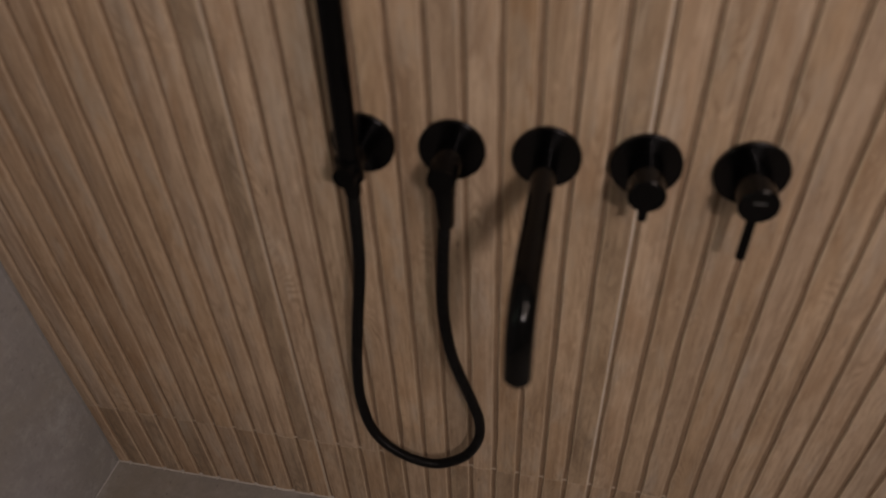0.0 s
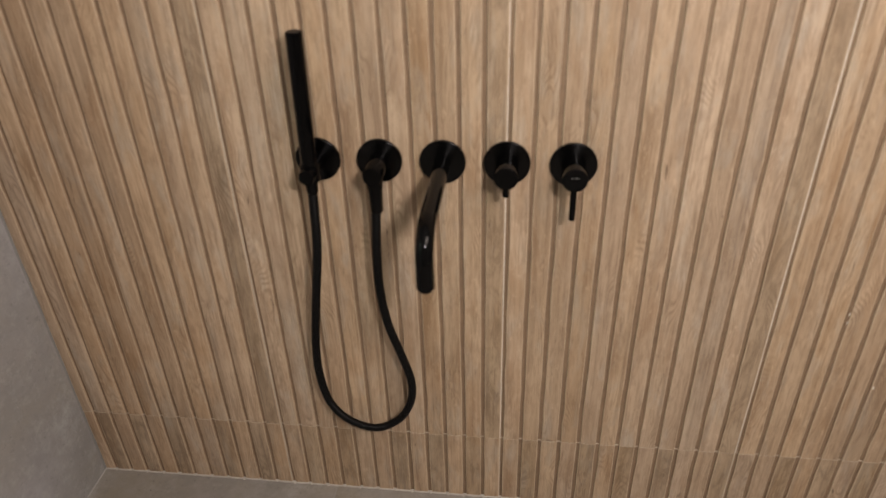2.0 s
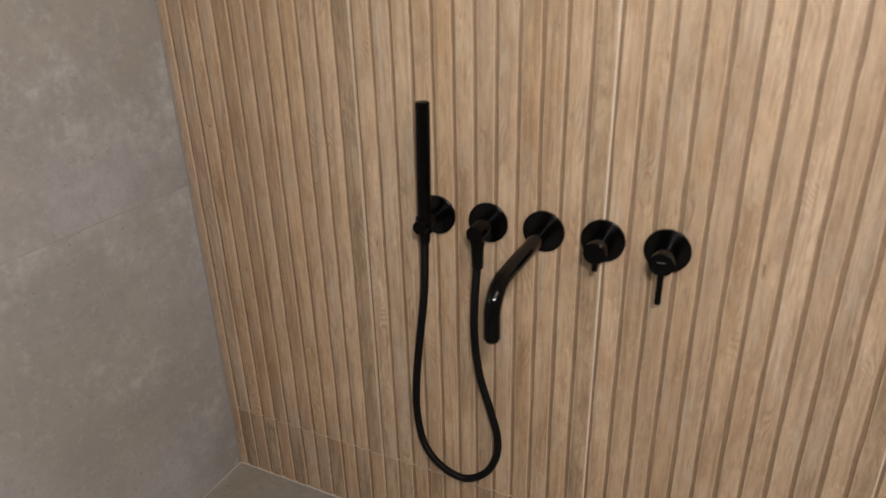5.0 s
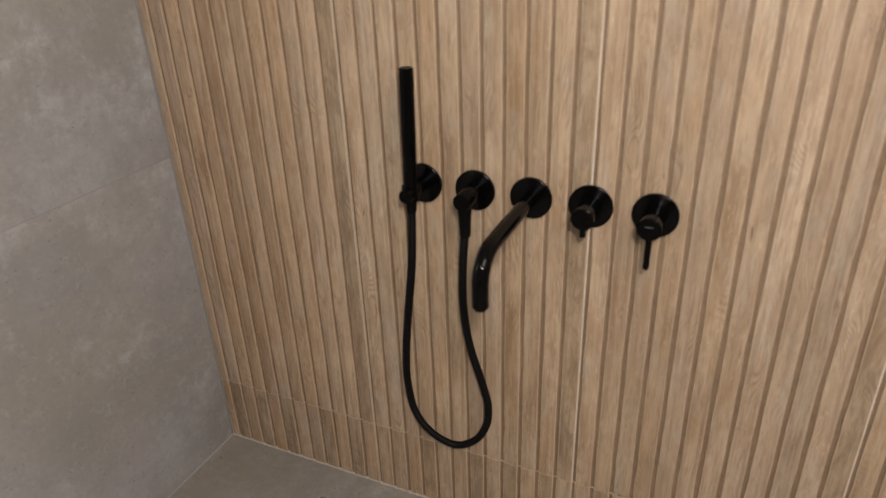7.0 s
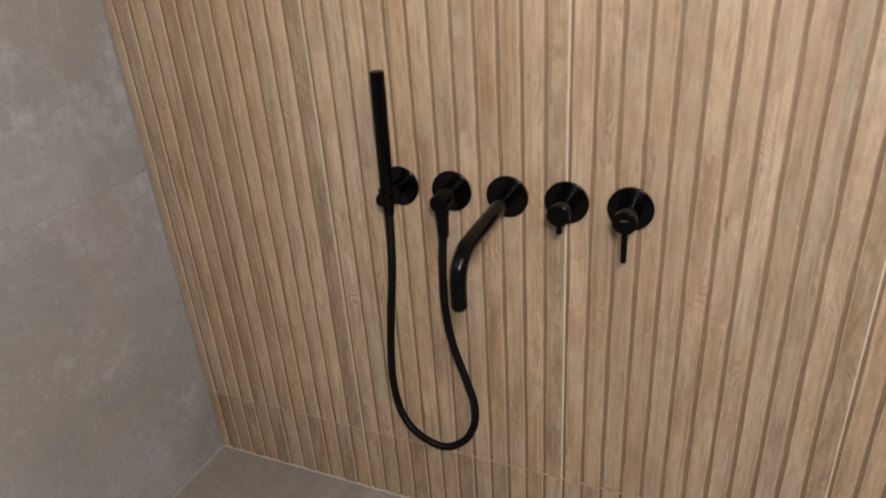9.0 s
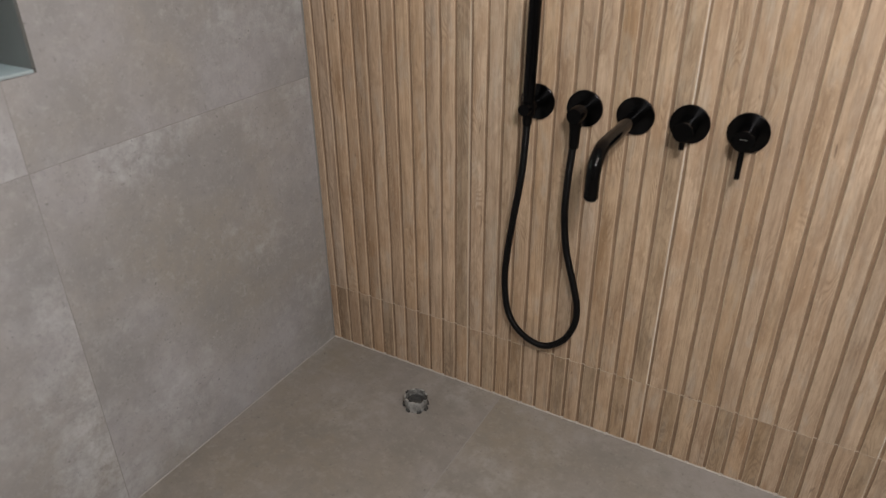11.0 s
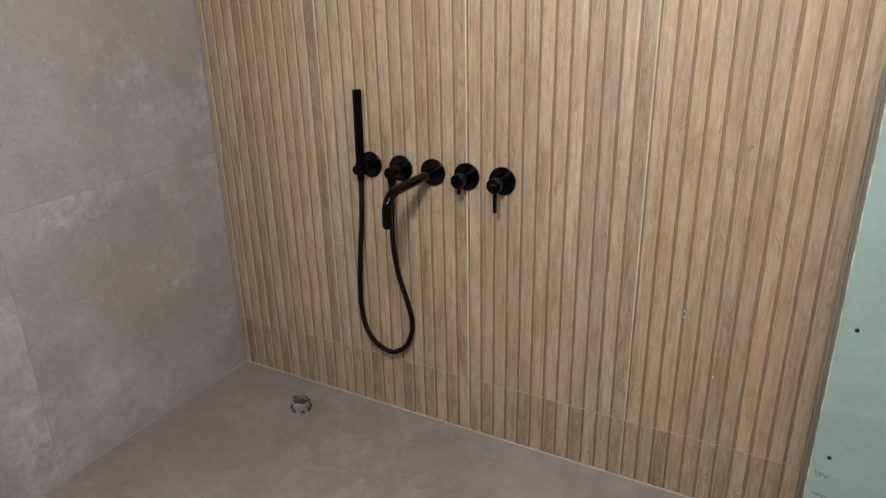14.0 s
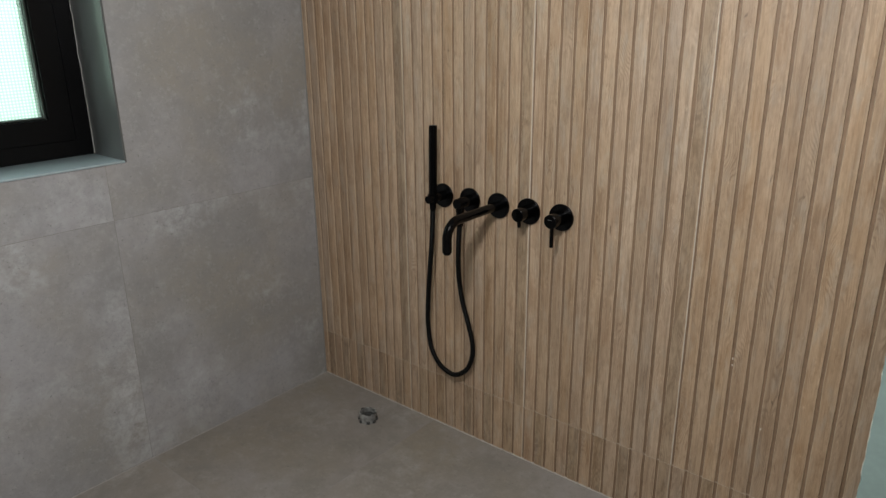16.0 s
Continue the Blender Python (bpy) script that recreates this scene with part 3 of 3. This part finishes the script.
for k in range(7):
    m = pose(0, 0, 0, 0, 0, 51.4 * k + rnd.uniform(-9, 9))
    part("foot_tab", box((0.0275, 0.0325 + rnd.uniform(0, 0.002)), (-0.006, 0.006), (0.0, 0.0055 + rnd.uniform(0, 0.002)), 0.0012), PLASTIC_DARK, drain, m=m)
chip = tagged(new("wood_chip", finish(sweep([Vector((0, 0, 0.002)), Vector((0.004, 0.003, 0.0026)), Vector((0.010, 0.005, 0.002))], [0.0012, 0.0024, 0.001], segments=8), CHIP, "wood_chip")),
              "tiny dark wood chip lying on the floor tile", "litter")
chip.matrix_world = pose(0.275, -0.858, 0.0003)

# ---- cement tiles ----
JOINT = 0.0015


def tiles_of(parent, axis, front, a_lines, b_lines, hole=None, floor_tile=False):
    """Tiles between joint lines; hole is (a0, a1, b0, b1)."""
    h = JOINT / 2
    back = front - 0.012
    for a0, a1 in zip(a_lines, a_lines[1:]):
        for b0, b1 in zip(b_lines, b_lines[1:]):
            p = (a0 + h, a1 - h, b0 + h, b1 - h)
            outlines = [[(p[0], p[2]), (p[1], p[2]), (p[1], p[3]), (p[0], p[3])]]
            if hole and p[0] < hole[1] and p[1] > hole[0] and p[2] < hole[3] and p[3] > hole[2]:
                outlines = cut(p, hole)
            for o in outlines:
                mid = (sum(q[0] for q in o) / len(o), sum(q[1] for q in o) / len(o))
                move = {"x": (0, *mid), "y": (mid[0], 0, mid[1]), "z": (*mid, 0)}[axis]
                mat = CEMENT_FLOOR if floor_tile else CHALKY if mid[1] < 0.77 and -1.4 < mid[0] < -0.72 else CEMENT
                bm = slab([(q[0] - mid[0], q[1] - mid[1]) for q in o], axis, front, back, 0.0004)
                part("tile", bm, mat, parent, m=Matrix.Translation(move))


def cut(p, hole):
    """The outline that is left of a tile when a corner or a side of it is cut away."""
    a0, a1, b0, b1 = p
    h0, h1, v0, v1 = hole
    left, right, low, high = a0 < h0, a1 > h1, b0 < v0, b1 > v1
    if right and low and not left and not high:
        return [[(a0, b0), (a1, b0), (a1, b1), (h1, b1), (h1, v0), (a0, v0)]]
    if left and low and not right and not high:
        return [[(a0, b0), (a1, b0), (a1, v0), (h0, v0), (h0, b1), (a0, b1)]]
    if low and not left and not right and not high:
        return [[(a0, b0), (a1, b0), (a1, v0), (a0, v0)]]
    if right and not left and high and not low:
        return [[(h1, b0), (a1, b0), (a1, b1), (a0, b1), (a0, v1), (h1, v1)]]
    if left and not right and high and not low:
        return [[(a0, b0), (h0, b0), (h0, v1), (a1, v1), (a1, b1), (a0, b1)]]
    if high and not low and not left and not right:
        return [[(a0, v1), (a1, v1), (a1, b1), (a0, b1)]]
    if right and not left:
        return [[(h1, b0), (a1, b0), (a1, b1), (h1, b1)]]
    if left and not right:
        return [[(a0, b0), (h0, b0), (h0, b1), (a0, b1)]]
    return []


TILE = 0.755
west_y = [ROOM_Y, -0.716 - 2 * TILE, -0.716 - TILE, -0.716, -0.0035]
west_z = [0.003, 0.770, 0.770 + TILE, 0.770 + 2 * TILE, ROOM_H]
tiles_of(wall_west, "x", 0.0, west_y, west_z, (Y0 - 0.0005, Y1 + 0.0005, Z0 - 0.007, Z1 + 0.0005))
floor_x = [0.0, 0.545, 0.545 + TILE, 0.545 + 2 * TILE, 0.545 + 3 * TILE, ROOM_X]
floor_y = [ROOM_Y, -0.714 - 2 * TILE, -0.714 - TILE, -0.714, 0.001]
tiles_of(floor, "z", 0.0, floor_x, floor_y, floor_tile=True)
# sealant where the walls meet the floor
part("sealant", sweep([Vector((0.0008, ROOM_Y, 0.0008)), Vector((0.0008, -0.002, 0.0008))], 0.0017, segments=10), SEALANT, wall_west, "thin pale floor sealant")
part("sealant", sweep([Vector((0.0005, -0.0005, 0.001)), Vector((0.0005, -0.0005, ROOM_H))], 0.0010, segments=10), GROUT_GREY, wall_west, "thin corner sealant")

# ---- ribbed oak tiles ----
COLS = (-0.016, 0.4425, 0.901, 1.3595, 1.818)
ROWS = (0.0, 0.181, 1.381, ROOM_H)
GROUT_W, SLATS, DEPTH = 0.0017, 12, 0.0043
PITCH = (COLS[1] - COLS[0]) / SLATS
GAP = 0.0076                  # each tile begins with a groove, so the grout line stands at a groove's side
SLAT_W = PITCH - GAP
FIRST = GAP - GROUT_W / 2


rnd = random.Random(4)
meshes = {}


def slat_mesh(width, height):
    """A flat rib with eased edges, standing on its back."""
    b, w, h = 0.0011, width / 2, height / 2
    foot = w + 0.0007
    outline = ((-foot, DEPTH + 0.003), (-foot, DEPTH), (-w, b), (-w + b * 0.5, b * 0.25), (-w + b * 1.3, 0),
               (w - b * 1.3, 0), (w - b * 0.5, b * 0.25), (w, b), (foot, DEPTH), (foot, DEPTH + 0.003))
    bm = bmesh.new()
    k, steps = len(outline), max(2, round(height / 0.045))
    rings = []
    for i in range(steps + 1):
        off = [rnd.gauss(0, 0.00028), rnd.gauss(0, 0.00028)]
        deep = rnd.gauss(0, 0.00008)
        rings.append([bm.verts.new((x + off[x > 0] * (1.6 if y > 0 else 1.0), y + (deep if y < DEPTH else 0), -h + height * i / steps)) for x, y in outline])
    for low, high in zip(rings, rings[1:]):
        for i in range(k):
            bm.faces.new((low[i], low[(i + 1) % k], high[(i + 1) % k], high[i]))
    bm.faces.new(rings[0]), bm.faces.new(rings[-1])
    return bm


EDGE = plain("glinting_tile_edge", (0.47, 0.36, 0.255), 0.5, grain=0.12, scale=150)
PRINT = [OAK_PALE, OAK_GREY, OAK_PALE, OAK_MID, OAK_MID, OAK_GREY, OAK_MID, OAK_PALE, OAK_MID, OAK_GREY, OAK_PALE, OAK_DARK]
LOW_PRINT = [OAK_MID, OAK_DARK, OAK_GREY, OAK_MID, OAK_DARK, OAK_DARK, OAK_MID]
for r, (z0, z1) in enumerate(zip(ROWS, ROWS[1:])):
    lo, hi = z0 + (GROUT_W / 2 if r else 0.0015), z1 - GROUT_W / 2
    for c, (x0, x1) in enumerate(zip(COLS, COLS[1:])):
        a, d = max(x0 + GROUT_W / 2, 0.0012), min(x1 - GROUT_W / 2, TILED)
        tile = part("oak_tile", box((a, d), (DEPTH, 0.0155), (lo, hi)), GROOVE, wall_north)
        for k in range(SLATS):
            s0 = x0 + FIRST + k * PITCH
            s1 = min(s0 + SLAT_W, d)
            s0 = max(s0, a)
            if s1 - s0 < 0.006:
                continue
            mat = PRINT[k] if r == 1 else LOW_PRINT[(k * 5 + 3 * c) % 7]
            key = (round(s1 - s0, 4), r, mat.name, (c * 5 + k) % 4)
            if key not in meshes:
                meshes[key] = finish(slat_mesh(s1 - s0, hi - lo), mat, "slat", 0.3)
                meshes[key].materials.append(EDGE)
                for f in meshes[key].polygons:      # light caught on the eased edges is painted as a paler tone
                    if 0.2 < abs(f.normal.x) < 0.97:
                        f.material_index = 1
            ob = new("slat", meshes[key])
            ob.parent = tile
            ob.matrix_local = pose((s0 + s1) / 2, rnd.uniform(-0.0002, 0.0004), (lo + hi) / 2, 0, 0, rnd.uniform(-0.5, 0.5))
# small pale chips in the glaze at the ribs' edges
for cx, cz, tall in ((1.4780, 0.529, 0.007), (1.4785, 0.512, 0.005), (1.5607, 0.370, 0.008)):
    part("chip", lathe([(0, -0.0004), (0.0019, -0.0002), (0.0013, 0.0004), (0, 0.0006)], m=pose(cx, -0.0002, cz, 90) @ Matrix.Diagonal((1, tall / 0.0038, 1, 1)), segments=9), GROUT_PALE, wall_north, "small pale chip in the glaze")
# grout between the oak tiles follows the ribs
for z in ROWS[1:-1]:
    bm = bmesh.new()
    for x0 in COLS[:-1]:
        for k in range(SLATS):
            s0 = x0 + FIRST + k * PITCH
            s = (max(s0, 0.001), min(s0 + SLAT_W, TILED))
            if s[1] - s[0] > 0.003:
                box(s, (0.0007, 0.0155), (z - GROUT_W / 2, z + GROUT_W / 2), bm=bm)
            g = (max(s0 + SLAT_W, 0.001), min(s0 + SLAT_W + GAP, TILED))
            if g[1] - g[0] > 0.001:
                box(g, (DEPTH - 0.0014, 0.0155), (z - GROUT_W / 2, z + GROUT_W / 2), bm=bm)
    part("grout", bm, GROUT, wall_north, "thin cream joint")
for x in COLS[1:-1]:
    for z0, z1 in zip(ROWS, ROWS[1:]):
        part("grout", box((x - GROUT_W / 2, x + GROUT_W / 2), (0.0009, 0.0155), (z0 + 0.0016, z1 - 0.0016)), GROUT_PALE if x > 0.6 and z0 > 0.1 else GROUT, wall_north, "thin cream joint")
bm = bmesh.new()
for x0 in COLS[:-1]:
    for k in range(SLATS):
        s0 = x0 + FIRST + k * PITCH
        s = (max(s0, 0.001), min(s0 + SLAT_W, TILED))
        if s[1] - s[0] > 0.006:
            sweep([Vector((s[0] - 0.002, 0.0008, 0.0008)), Vector(((s[0] + s[1]) / 2, -0.0006, 0.0012)), Vector((s[1] + 0.002, 0.0008, 0.0008))], 0.0022, bm=bm, segments=8)
        if rnd.random() < 0.75:
            g, w = s0 + SLAT_W + GAP / 2 + rnd.uniform(-0.003, 0.003), rnd.uniform(0.0016, 0.0034)
            if 0.004 < g < TILED - 0.004:
                lathe([(0, -0.001), (w, -0.001), (w * 0.9, w * 0.5), (w * 0.5, w * 0.85), (0, w)], bm, pose(g, -0.0012, 0.0), 8)
box((0.0005, TILED), (-0.0008, 0.0150), (-0.0006, 0.0017), bm=bm)
part("sealant", bm, BASE_SEAL, wall_north, "thin pale floor sealant")
part("plaster_edge", box((TILED, TILED + 0.0025), (0.006, 0.0155), (0.0, 1.245)), PLASTER, wall_north, "plaster drawn up to the tile edge")
# solid dark strip put in for the shade of the gap beside the tiles
part("gap_shade", rough_edge((TILED, TILED + 0.0045), (0.0135, 0.0155), (1.2465, ROOM_H), 0.02, 0.003, 9), GASKET_AND_GAP, wall_north, "dark strip painted as the shade in a gap beside the tiles")
